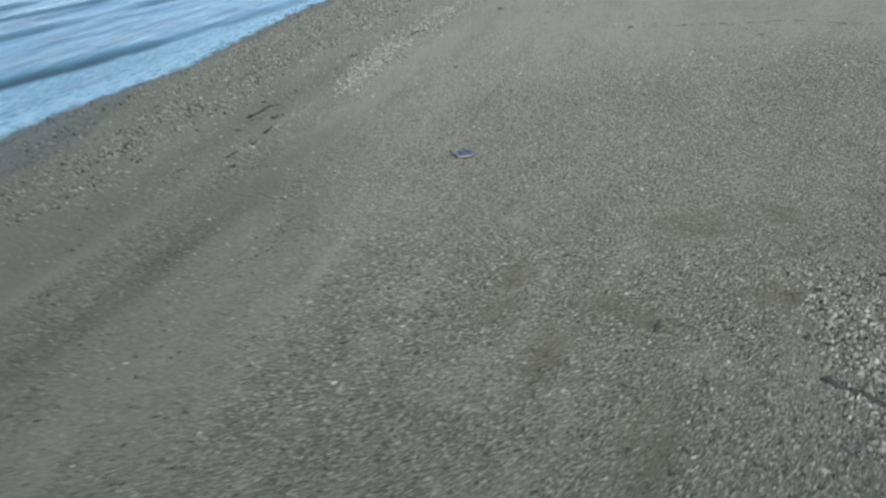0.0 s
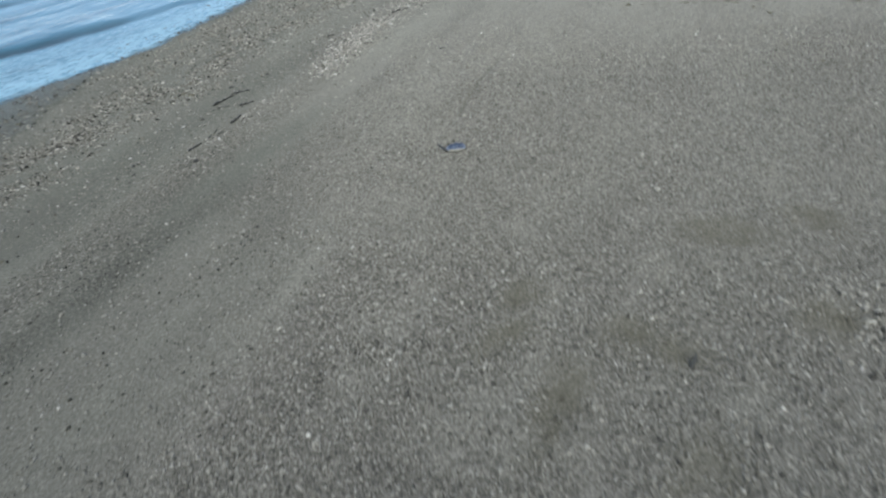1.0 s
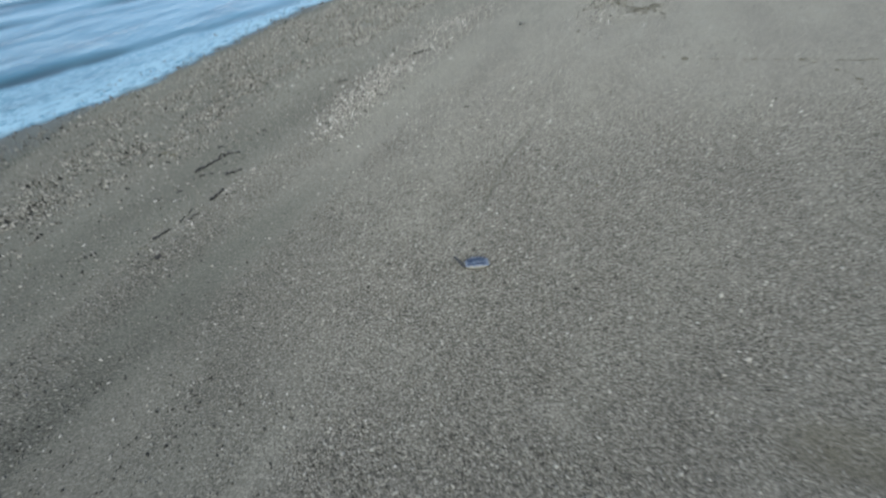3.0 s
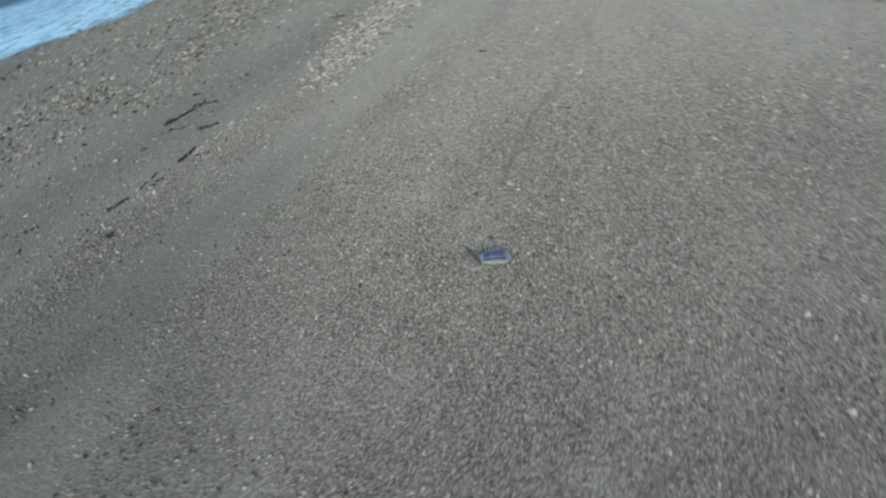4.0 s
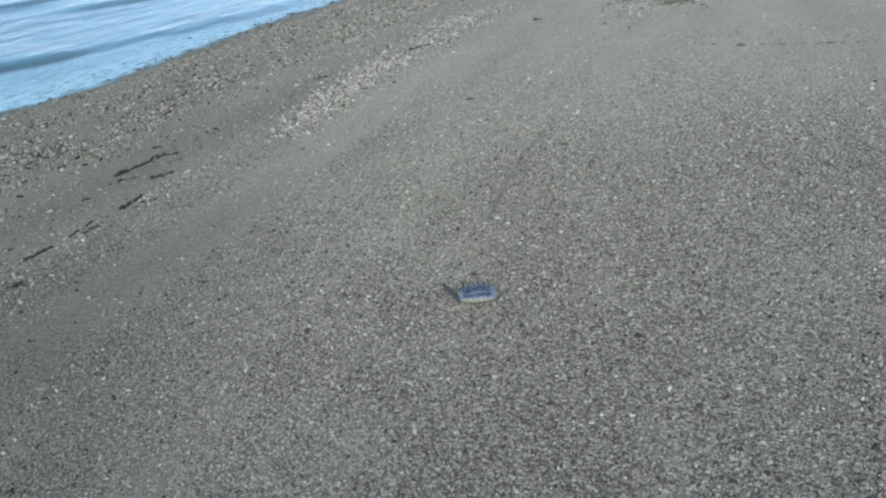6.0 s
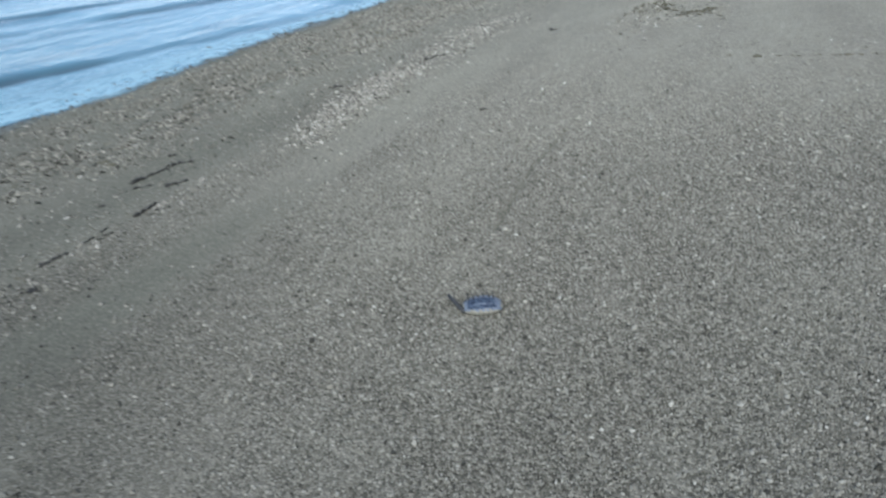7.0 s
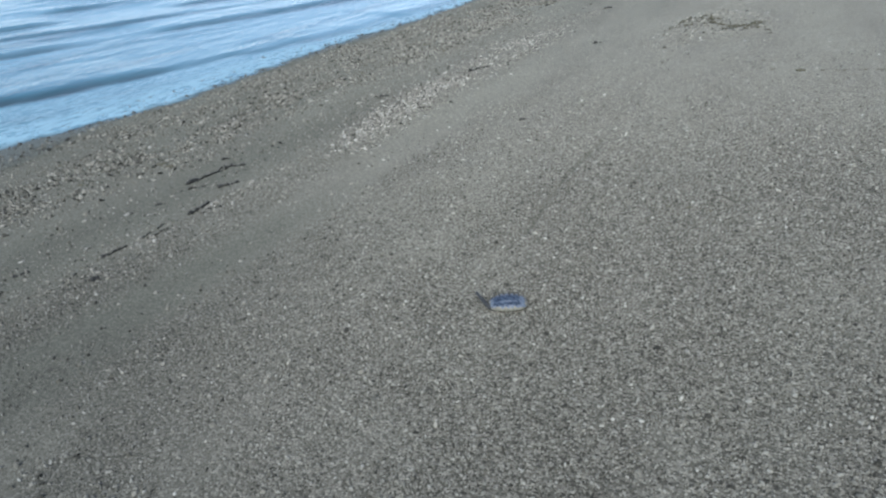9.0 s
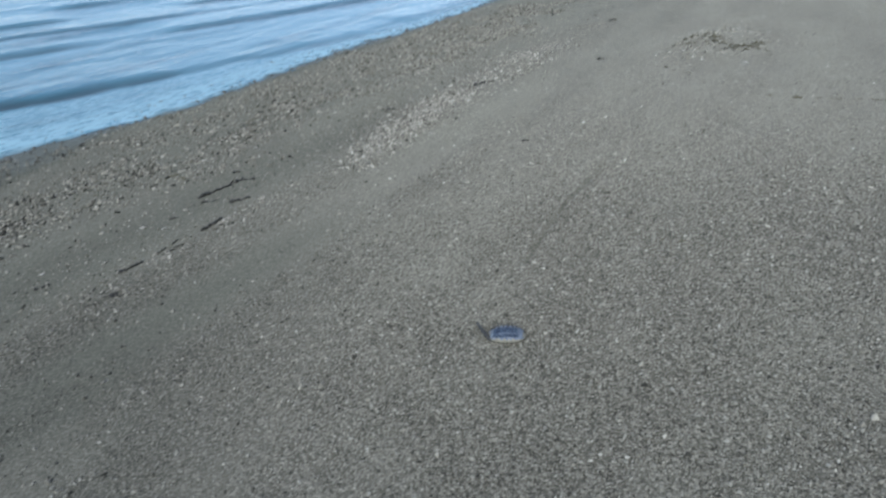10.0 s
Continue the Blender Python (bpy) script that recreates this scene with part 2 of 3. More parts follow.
def height(x, y):
    """The sand's height at places given as arrays or numbers."""
    x, y = np.asarray(x, float), np.asarray(y, float)
    z = SLOPE * x
    z = np.where(x > 3.2, SLOPE * 3.2 + 0.6 * (1 - np.exp(-(x - 3.2) * SLOPE / 0.6)), z)
    z = np.where(x < -4.6, -SLOPE * 4.6 - 0.7 * (1 - np.exp((x + 4.6) * SLOPE / 0.7)), z)
    near = step(x, -4.2, -3.4)
    wander = 0.10 * (fractal(y * 0.7, x * 0.1, 11) - 0.5)
    z = z + near * 0.012 * bell(x + wander, -1.38, 0.17) - near * 0.012 * bell(x + wander, -1.08, 0.16)
    z = z + near * 0.008 * bell(x + wander, -2.4, 0.25) - near * 0.014 * bell(x + wander, -1.85, 0.22)
    z = z + near * 0.008 * bell(x + wander, -0.55, 0.2)
    z = z + near * 0.020 * (fractal(x * 2.6, y * 1.1, 1) - 0.5) + near * 0.007 * (fractal(x * 12, y * 9, 2) - 0.5)
    for px, py, ln, wd, turn, deep in PRINTS:
        dx, dy = x - px, y - py
        a, b = dx * math.sin(turn) + dy * math.cos(turn), dx * math.cos(turn) - dy * math.sin(turn)
        r = (a / ln) ** 2 + (b / wd) ** 2
        z = z - deep * np.exp(-(r**1.5)) + 0.35 * deep * np.exp(-((r - 2.2) ** 2))
    z = z - 0.011 * groove(x, y)
    z = z + 0.016 * step(-x, 3.3, 3.7) * (1 - step(y, 0.6, 2.0)) * (1 - step(-x, 4.2, 4.8))
    z = z + 0.030 * (fractal(x * 1.5, y * 1.4, 76) - 0.5) * bell(x, -3.75, 0.35)
    heap = ((x + 0.05) / 0.34) ** 2 + ((y - 4.75) / 0.55) ** 2
    z = z + 0.022 * np.exp(-((heap - 0.8) ** 2) * 3)
    return z


def wet_and_dark_at(x, y):
    """How much the sand darkens: soaked at the water's edge, damp in the troughs, dry higher up."""
    x, y = np.asarray(x, float), np.asarray(y, float)
    wander = 0.35 * (fractal(y * 1.2, x * 0.6, 21) - 0.5)
    # First term: darker towards low x, most of all at low y.
    darker = 0.44 * step(-x + 0.6 * wander, 0.0 + 0.35 * step(y, -1.2, -0.2), 0.55 + 0.6 * step(y, -1.2, -0.2)) * (1 - 0.6 * step(y, -0.3, 1.0)) + 0.22 * step(-x + wander, 1.3, 1.8) * step(y, 0.0, 1.0) * (1 - 0.6 * step(y, 2.0, 4.0))
    darker = darker + 0.34 * bell(x + 0.4 * wander, -1.87, 0.30) * (1 - 0.7 * step(y, 1.0, 2.6)) + 0.30 * bell(x + 0.3 * wander, -1.10, 0.13) * (1 - step(y, 0.3, 1.1))
    # The groove term puts the shade inside that line into the colour.
    darker = darker + 0.22 * step(-x + wander, 1.95, 2.5) + 0.55 * groove(x, y) + 0.35 * bell(x, -1.12, 0.16) * bell(y, -0.68, 0.24)
    return np.clip(np.maximum(1 - step(x + wander - 0.45 * (1 - step(y, 0.0, 1.8)), -3.75, -3.42), np.minimum(darker, 0.72)), 0, 1)


# ---- mesh helpers ----
def mesh_from(name, verts, faces):
    """A mesh from numpy arrays: faces is a list of index arrays, one array for each face size."""
    me = bpy.data.meshes.new(name)
    me.vertices.add(len(verts))
    me.vertices.foreach_set("co", np.ascontiguousarray(verts, dtype=np.float32).ravel())
    sizes = np.concatenate([np.full(len(f), f.shape[1]) for f in faces])
    loops = np.concatenate([f.ravel() for f in faces])
    me.loops.add(len(loops))
    me.loops.foreach_set("vertex_index", loops.astype(np.int32))
    me.polygons.add(len(sizes))
    me.polygons.foreach_set("loop_start", np.concatenate([[0], np.cumsum(sizes)[:-1]]).astype(np.int32))
    me.update(calc_edges=True)
    me.validate()
    return me


def set_attr(me, name, values):
    at = me.attributes.new(name, "FLOAT", "POINT")
    at.data.foreach_set("value", np.ascontiguousarray(values, dtype=np.float32))


def grid_faces(nx, ny):
    i = np.arange((nx - 1) * (ny - 1))
    a = (i // (ny - 1)) * ny + i % (ny - 1)
    return np.stack([a, a + ny, a + ny + 1, a + 1], 1)


def part(name, bm, material, parent=None, label="", smooth=True):
    me = bpy.data.meshes.new(name)
    bmesh.ops.recalc_face_normals(bm, faces=bm.faces)
    bm.to_mesh(me)
    bm.free()
    for p in me.polygons:
        p.use_smooth = smooth
    me.materials.append(material)
    ob = new(name, me)
    ob.parent = parent
    return tagged(ob, label)


def spread(a, b, fine, far, grow=1.35):
    """Line places: even and fine from a to b, then ever wider out to far on both sides."""
    mid = np.linspace(a, b, int((b - a) / fine) + 1)
    out, d = [], fine
    while sum(out) < far:
        d *= grow
        out.append(d)
    arm = np.cumsum(out)
    return np.concatenate([(a - arm)[::-1], mid, b + arm])


def ground():
    xs, ys = spread(-4.3, 3.2, 0.032, 900), spread(-3.0, 6.4, 0.042, 900)
    xs = np.concatenate([xs[xs < -0.25], np.arange(-0.25, -0.08, 0.006), xs[xs > -0.08]])
    x, y = [g.ravel() for g in np.meshgrid(xs, ys, indexing="ij")]
    me = mesh_from("ground", np.stack([x, y, height(x, y)], 1), [grid_faces(len(xs), len(ys))])
    me.shade_smooth()
    set_attr(me, "silt", silt_at(x, y))
    set_attr(me, "wet", wet_and_dark_at(x, y))
    set_attr(me, "coarse", np.maximum(grit_spread(x, y), pile_density(x, y)))
    me.materials.append(SAND)
    return tagged(new("ground", me), "grey shelly sand beach sloping down to the sea", "beach", kind="structure")


# low waves: the foot of each across the shore, its height, the breadth of its face and of its back
CRESTS = ((-5.08, 0.030, 0.26, 0.7), (-6.90, 0.030, 0.30, 0.6), (-7.75, 0.024, 0.22, 0.5), (-8.5, 0.032, 0.28, 0.6), (-9.4, 0.032, 0.28, 0.6), (-10.6, 0.040, 0.34, 0.7), (-12.2, 0.044, 0.4, 0.9))


def crest_line(x, y):
    """Distance seaward across the crests, which come in aslant to the shore."""
    return x - 0.22 * y + 0.24 * (fractal(y * 0.6, x * 0.2, 31) - 0.5) + 0.09 * (fractal(y * 2.4, x * 0.6, 38) - 0.5) + 0.05 * (fractal(y * 7, x * 2, 40) - 0.5)


def whole(y, k):
    """The waves swell and sink along their length; those farther out are broken."""
    return 0.45 + 0.65 * step(fractal(y * 0.9, 1.7 + 0 * y, 66), 0.3, 0.62) if k == 0 else step(fractal(y * 0.5, 3.3 + 0 * y, 61 + k), 0.28, 0.55)


def wave(x, y):
    """The sea's surface: small crests over a fine chop."""
    w = crest_line(x, y)
    off = step(-x, 3.75, 4.35)
    z = 0
    for k, (mid, tall, front, back) in enumerate(CRESTS):
        d = w - mid
        z = z + off * tall * (1 - step(d, -front, 0.0)) * bell(np.minimum(d + front, 0), 0, back) * whole(y, k)
    far = step(-x, 5.6, 7.5)
    z = z + far * 0.050 * (fractal(w * 1.9 + 0.25 * y, y * 0.5, 33, 3) - 0.5) * (0.4 + fractal(x * 0.5, y * 0.4, 34))
    z = z + off * 0.008 * (fractal(w * 2.6, y * 0.6, 35) - 0.5) + 0.004 * (fractal(w * 9, y * 3, 36) - 0.5)
    return z


def face_shade(x, y):
    """Painted shade on the wave faces: sharply bounded at the front of each, fading behind it."""
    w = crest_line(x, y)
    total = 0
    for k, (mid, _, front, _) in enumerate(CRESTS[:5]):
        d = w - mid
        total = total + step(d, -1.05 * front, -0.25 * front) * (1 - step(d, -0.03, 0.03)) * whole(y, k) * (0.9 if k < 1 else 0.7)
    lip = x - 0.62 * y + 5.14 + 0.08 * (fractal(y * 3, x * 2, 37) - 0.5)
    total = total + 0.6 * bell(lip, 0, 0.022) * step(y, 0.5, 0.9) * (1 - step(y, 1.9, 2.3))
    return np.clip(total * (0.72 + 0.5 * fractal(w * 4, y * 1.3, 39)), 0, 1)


def sea():
    xs = np.concatenate([-3.0 - np.linspace(0, 6.5, 330), -9.5 - np.cumsum(0.03 * 1.08 ** np.arange(1, 96))])
    ys = np.concatenate([spread(-0.6, 12.0, 0.07, 900, 1.25)])
    x, y = [g.ravel() for g in np.meshgrid(xs, ys, indexing="ij")]
    reach = np.exp(-(np.maximum(np.hypot(x, y) - 14, 0) / 25) ** 2)
    z = SEA + reach * wave(x, y)
    me = mesh_from("water", np.stack([x, y, z], 1), [grid_faces(len(xs), len(ys))])
    me.shade_smooth()
    depth = z - height(x, y)
    set_attr(me, "foam", np.clip(1.35 * bell(depth, 0.014, 0.022) + 0.55 * step(crest_line(x, y), -5.08, -5.0), 0, 1))
    set_attr(me, "body", 0.12 + 0.88 * step(depth + 0.012 * (fractal(x * 9, y * 6, 42) - 0.5), 0.0, 0.013))
    set_attr(me, "face_shade", face_shade(x, y))
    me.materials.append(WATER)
    return tagged(new("water", me), "shallow pale blue sea with low ripples at the beach", "sea water", kind="structure")


# ---- loose shell grit, as one sheet of real chips for each kind ----
def scatter(seed, count, box, density):
    rng = np.random.default_rng(seed)
    x, y = rng.uniform(box[0], box[1], count), rng.uniform(box[2], box[3], count)
    keep = rng.random(count) < density(x, y)
    return x[keep], y[keep], rng


def chips(name, spots, size, spread_, flat, material, label, category, sides=5, sharp=False, slim=(0.30, 0.78)):
    """Thousands of small broken pieces pressed into the sand, joined into one object."""
    x, y, rng = spots
    n, k = len(x), sides
    r = size * np.exp(spread_ * rng.standard_normal(n))
    r = np.minimum(r, size * 1.9) * (1 - 0.2 * (1 - step(y, -1.0, -0.4)) * (sides < 5))
    yaw, long_ = rng.uniform(0, 2 * np.pi, n), rng.uniform(*slim, n)
    ang = (np.arange(k)[None, :] + rng.uniform(-0.28, 0.28, (n, k))) * 2 * np.pi / k
    rad = r[:, None] * rng.uniform(0.72, 1.22, (n, k))
    u, v = rad * np.cos(ang), rad * np.sin(ang) * long_[:, None]
    c, s = np.cos(yaw)[:, None], np.sin(yaw)[:, None]
    px, py = u * c - v * s, u * s + v * c
    tall = (r * rng.uniform(flat * 0.6, flat * 1.5, n))[:, None]
    tx, ty = rng.normal(0, 0.36, (2, n, 1))
    top = rng.uniform(0.55, 0.85, (n, 1))
    base = height(x, y)[:, None]
    low = np.stack([x[:, None] + px, y[:, None] + py, base - 0.5 * tall - 0.001 + 0 * px], 2)
    high = np.stack([x[:, None] + px * top, y[:, None] + py * top, base + tall + (tx + SLOPE) * px * top + ty * py * top], 2)
    each = 2 * k
    if sharp:
        each = k + 1
        peak = np.stack([x + 0.35 * px[:, 0], y + 0.35 * py[:, 0], base[:, 0] + tall[:, 0]], 1)[:, None, :]
        verts = np.concatenate([low, peak], 1).reshape(-1, 3)
        o = (np.arange(n) * each)[:, None]
        faces = [np.concatenate([o + np.array([[i, (i + 1) % k, k]]) for i in range(k)])]
    else:
        verts = np.concatenate([low, high], 1).reshape(-1, 3)
        o = (np.arange(n) * each)[:, None]
        faces = [np.concatenate([o + np.array([[i, (i + 1) % k, k + (i + 1) % k, k + i]]) for i in range(k)]), o + np.arange(k, 2 * k)[None, :]]
    me = mesh_from(name, verts, faces)
    set_attr(me, "silt", np.repeat(silt_at(x, y), each))
    set_attr(me, "wet", np.repeat(wet_and_dark_at(x, y), each))
    me.materials.append(material)
    return tagged(new(name, me), label, category, kind="stuff")


def clump(x, y, seed, lo=0.35, hi=0.6):
    return step(fractal(np.asarray(x) * 6.5, np.asarray(y) * 1.3, seed), lo, hi)


def grit_spread(x, y):
    """How much of the sand is covered by grit: much on the upper beach, in strips lower down."""
    wander = 0.12 * (fractal(y * 0.7, x * 0.1, 11) - 0.5)
    w = x + wander
    bare = step(fractal(x * 0.5, y * 0.35, 55), 0.45, 0.62) * step(np.hypot(x - 0.8, y + 0.5), 3.2, 4.5)
    rag = 0.16 * (fractal(x * 2.2, y * 2.0, 73) - 0.5)
    edge = -0.10 - 0.27 * step(y, -1.3, -0.2) - 0.25 * step(y, 0.4, 1.6) + rag
    field_ = step(w, edge - 0.36 + 0.14 * step(y, -0.3, 0.4), edge + 0.14) * (1 - 0.68 * step(y - 0.4 * x, 0.5, 1.8)) * (1 - 0.7 * step(y, 1.8, 3.2)) * (1 - 0.8 * bare)
    strip = 0.62 * step(w, -1.06, -0.86) * (1 - (0.25 + 0.12 * step(y, -0.3, 0.4)) * step(w, edge - 0.16, edge - 0.06)) * step(y, -1.1, -0.5) * (1 - 0.6 * step(y, 0.7, 2.0))
    strip = strip + 0.50 * step(w, -1.60, -1.48) * (1 - step(w, -1.34, -1.20)) * (1 - 0.5 * step(y, 0.6, 1.6))
    left = 0.46 * (1 - step(y, -0.9, -0.3)) * step(w, -1.6, -1.1) * (0.25 + 0.75 * step(fractal(w * 5.0, y * 0.9, 71), 0.38, 0.6))
    d = np.maximum(np.maximum(field_, strip), left)
    return np.clip(d * (0.48 + 0.52 * np.maximum(clump(x, y, 41, 0.34, 0.6) * 0.75, step(fractal(x * 9, y * 6, 58), 0.34, 0.62))) + 0.05 + 0.12 * step(y, 0.6, 1.4) * step(fractal(x * 3.5, y * 1.6, 74), 0.4, 0.62), 0, 1) * (1 - 0.3 * silt_at(x, y)) * (1 - 0.6 * groove(x, y)) * step(x, -3.6, -3.2) * (1 - step(x, 6, 12))


def grit_density(x, y):
    return grit_spread(x, y) * (1 - step(x, 2.2, 3.2)) * (1 - step(y, 2.6, 3.4)) * step(y, -3.0, -2.7)


def patch_density(x, y):
    mid = np.interp(y, [1.2, 1.6, 2.0, 2.4, 3.2, 4.5], [-1.40, -1.48, -1.55, -1.60, -1.60, -1.58])
    half = np.interp(y, [1.2, 1.6, 2.0, 2.4, 3.2, 4.5], [0.08, 0.12, 0.14, 0.16, 0.15, 0.2])
    d = bell(x, mid, half) * step(y, 1.05, 1.5) * (1 - step(y, 2.5, 3.1)) + 0.15 * bell(x, mid, 0.22) * step(y, 2.8, 3.3) * (1 - step(y, 4.2, 5.2))
    d = d + 0.13 * bell(x, -1.53, 0.06) * step(y, -0.4, 0.1) * (1 - step(y, 0.5, 1.2))
    return np.clip(d * (0.45 + 0.75 * clump(x, y, 43, 0.35, 0.55)), 0, 1)


def shore_density(x, y):
    wander = 0.25 * (fractal(y * 0.8, x * 0.2, 45) - 0.5)
    w = x + wander
    d = (0.22 + 0.34 * step(w, -3.0, -2.75) + 0.2 * step(y, 0.9, 1.8)) * step(w, -3.5, -3.2) * (1 - step(w, -2.34, -2.10))
    d = d + 1.25 * bell(x, -2.42 + 0.3 * wander + 0.06 * (y - 0.6), 0.17) * step(y, -0.5, 0.1) * (1 - step(y, 1.0, 1.6)) + 0.06 * bell(x, -1.95, 0.2) + 0.2 * bell(x, -3.5, 0.2)
    return np.clip(d * (0.12 + 0.88 * step(fractal(x * 5.5, y * 2.6, 47), 0.38, 0.64)), 0, 1)


def pile_density(x, y):
    d = step(x + 0.25 * y + 0.12 * (fractal(x * 4, y * 4, 51) - 0.5), 1.23, 1.43) * (1 - step(y, -1.25, -0.9)) * (1 - step(x, 2.3, 2.6)) * step(y, -3.1, -2.8)
    return np.clip(d * (0.7 + 0.3 * clump(x, y, 48)), 0, 1)


def ring_density(x, y):
    ring = ((x + 0.05) / 0.34) ** 2 + ((y - 4.75) / 0.55) ** 2
    return np.clip(0.6 * np.exp(-((ring - 0.8) ** 2) * 4) + 0.4 * bell(x, -0.25 + 0.1 * (y - 4.5), 0.16) * step(y, 3.0, 4.2) * (1 - step(y, 5.4, 6.4)), 0, 1)


ground()
sea()
chips("fine_grit", scatter(10, 200000, (-1.8, 2.2, -1.0, 1.2), lambda x, y: grit_density(x, y) * (1 - step(y, 0.6, 1.2))), 0.0036, 0.3, 0.7, GRIT, "small sharp grains of broken shell between larger chips", "shell grit", 4, True)
chips("shell_grit", scatter(1, 175000, (-1.8, 2.6, -0.9, 2.6), lambda x, y: grit_density(x, y) * (1 - step(y, 1.0, 2.5))), 0.0040, 0.34, 0.5, GRIT, "fine broken grey shell grit bedded in the sand", "shell grit", 4)
chips("scuffed_grit", scatter(8, 66000, (-1.8, 3.2, -2.9, -0.9), grit_density), 0.0075, 0.34, 0.5, GRIT, "grey shell grit scuffed by footprints", "shell grit", 3)
chips("upper_grit", scatter(9, 85000, (-1.8, 3.2, 1.0, 3.4), lambda x, y: grit_density(x, y) * step(y, 0.8, 1.8)), 0.0056, 0.32, 0.32, FARGRIT, "thin shell grit fading into smooth sand", "shell grit", 3)
chips("far_grit", scatter(2, 30000, (-1.9, 4.0, 3.0, 8.0), lambda x, y: 0.25 * clump(x, y, 49)), 0.0085, 0.3, 0.16, FARGRIT, "sparse shell grit on smooth grey sand", "shell grit")
chips("outer_grit", scatter(12, 60000, (-1.8, 5.5, -5.5, 3.5), lambda x, y: grit_spread(x, y) * (1 - 0.9 * step(grit_density(x, y), 0.0, 0.1))), 0.0068, 0.32, 0.4, GRIT, "loose shell grit on the upper beach", "shell grit", 3)
chips("shell_drift", scatter(3, 80000, (-2.2, -0.9, -0.6, 5.2), patch_density), 0.0076, 0.40, 0.55, PALE, "bright drift of bleached white broken shells", "broken shells", slim=(0.22, 0.6))
chips("shore_shingle", scatter(4, 125000, (-3.75, -1.5, -1.6, 8.0), shore_density), 0.0096, 0.42, 0.42, SHINGLE, "tan shells and small pebbles above the waterline", "shingle", 4, slim=(0.2, 0.6))
chips("shore_grit", scatter(6, 80000, (-3.5, -1.3, -1.2, 6.0), lambda x, y: 0.2 + 0.5 * clump(x, y, 53, 0.4, 0.65) * (1 - 0.6 * bell(x, -1.85, 0.2))), 0.0048, 0.35, 0.5, TAN,
      "fine tan grit scattered over damp sand", "shell grit", 3)
chips("loose_chips", scatter(14, 7000, (-1.6, 2.8, -2.8, 2.4), lambda x, y: 0.25 + 0.75 * clump(x, y, 79, 0.38, 0.62)), 0.0068, 0.32, 0.5, TAN, "scattered pale shell chips lying on finer grit", "shell chips", 4)
chips("shell_pile", scatter(5, 22000, (0.9, 2.6, -2.9, -0.8), pile_density), 0.0080, 0.36, 0.5, PILE, "coarse heap of loose pale broken shells", "broken shells")
chips("shell_ring", scatter(7, 4800, (-0.6, 0.5, 3.0, 6.4), ring_density), 0.0105, 0.35, 0.3, FARGRIT, "pale broken shells round a clump of weed", "broken shells")


# ---- things ----
def ground_z(x, y):
    return float(height(x, y))


def tube(bm, path, radii, sides=7, rough=0.0, seed=0):
    """A closed tapered tube along a path of points, with an uneven skin."""
    rnd = random.Random(seed)
    rings = []
    for i, p in enumerate(path):
        p = Vector(p)
        ahead = (Vector(path[min(i + 1, len(path) - 1)]) - Vector(path[max(i - 1, 0)])).normalized()
        side = ahead.cross(Vector((0, 0, 1)))
        side = side.normalized() if side.length > 1e-4 else Vector((1, 0, 0))
        up = side.cross(ahead)
        ring = []
        for k in range(sides):
            a = 2 * math.pi * k / sides
            r = radii[i] * (1 + rough * rnd.uniform(-1, 1))
            ring.append(bm.verts.new(p + r * (math.cos(a) * side + math.sin(a) * up)))
        rings.append(ring)
    for a, b in zip(rings, rings[1:]):
        for k in range(sides):
            bm.faces.new((a[k], a[(k + 1) % sides], b[(k + 1) % sides], b[k]))
    bm.faces.new(rings[0][::-1])
    bm.faces.new(rings[-1])


def curve_points(points, per=5):
    """A smooth line through the points."""
    pts = [Vector(p) for p in points]
    pts = [2 * pts[0] - pts[1], *pts, 2 * pts[-1] - pts[-2]]
    out = []
    for a, b, c, d in zip(pts, pts[1:], pts[2:], pts[3:]):
        for k in range(per):
            t = k / per
            out.append(0.5 * (2 * b + (c - a) * t + (2 * a - 5 * b + 4 * c - d) * t * t + (3 * b - a - 3 * c + d) * t**3))
    return out + [pts[-2]]


def twig(points, girth, label, branches=(), material=None, lift=0.35, seed=0, name="twig", category="twig"):
    """A stick lying on the sand along ground points, with side branches as parts."""
    rnd, thick = random.Random(seed), girth * 1.25
    x0, y0 = points[0]
    base = new(name)
    base.location = (x0, y0, ground_z(x0, y0))

    def lay(some, r0, r1, kind, parent, s):
        line = curve_points([(x, y, 0) for x, y in some])
        line = [Vector((p.x + rnd.uniform(-1, 1) * 0.12 * thick, p.y + rnd.uniform(-1, 1) * 0.12 * thick, 0)) for p in line]
        n = len(line)
        rad = [(r0 + (r1 - r0) * i / (n - 1)) * (0.35 if i in (0, n - 1) else rnd.uniform(0.6, 1.2)) for i in range(n)]
        path = [Vector((p.x, p.y, ground_z(p.x, p.y) + lift * r + rnd.uniform(-0.6, 0.3) * thick)) - base.location for p, r in zip(line, rad)]
        bm = bmesh.new()
        tube(bm, path, rad, 7, 0.28, s)
        return part(kind, bm, material or TWIG, parent)

    lay(points, thick, thick * 0.5, "stem", base, seed)
    for i, side in enumerate(branches):
        lay(side, thick * 0.6, thick * 0.25, "branch", base, seed + 50 + i)
    return tagged(base, label, category, "driftwood on the beach")


twig([(-1.606, -0.105), (-1.598, -0.047), (-1.585, 0.006)], 0.0105, "short dark wet twig on smooth grey sand", seed=1)
twig([(-1.586, 0.315), (-1.588, 0.37), (-1.593, 0.42), (-1.608, 0.475)], 0.0075, "thin curved dark twig lying on the sand", seed=2)
twig([(-1.592, 0.075), (-1.600, 0.105), (-1.607, 0.140)], 0.0050, "thin dark twig along a line of shells", seed=5)
twig([(-1.612, 0.175), (-1.620, 0.205), (-1.626, 0.225)], 0.0046, "thin broken bit of dark twig beside shells", seed=19)
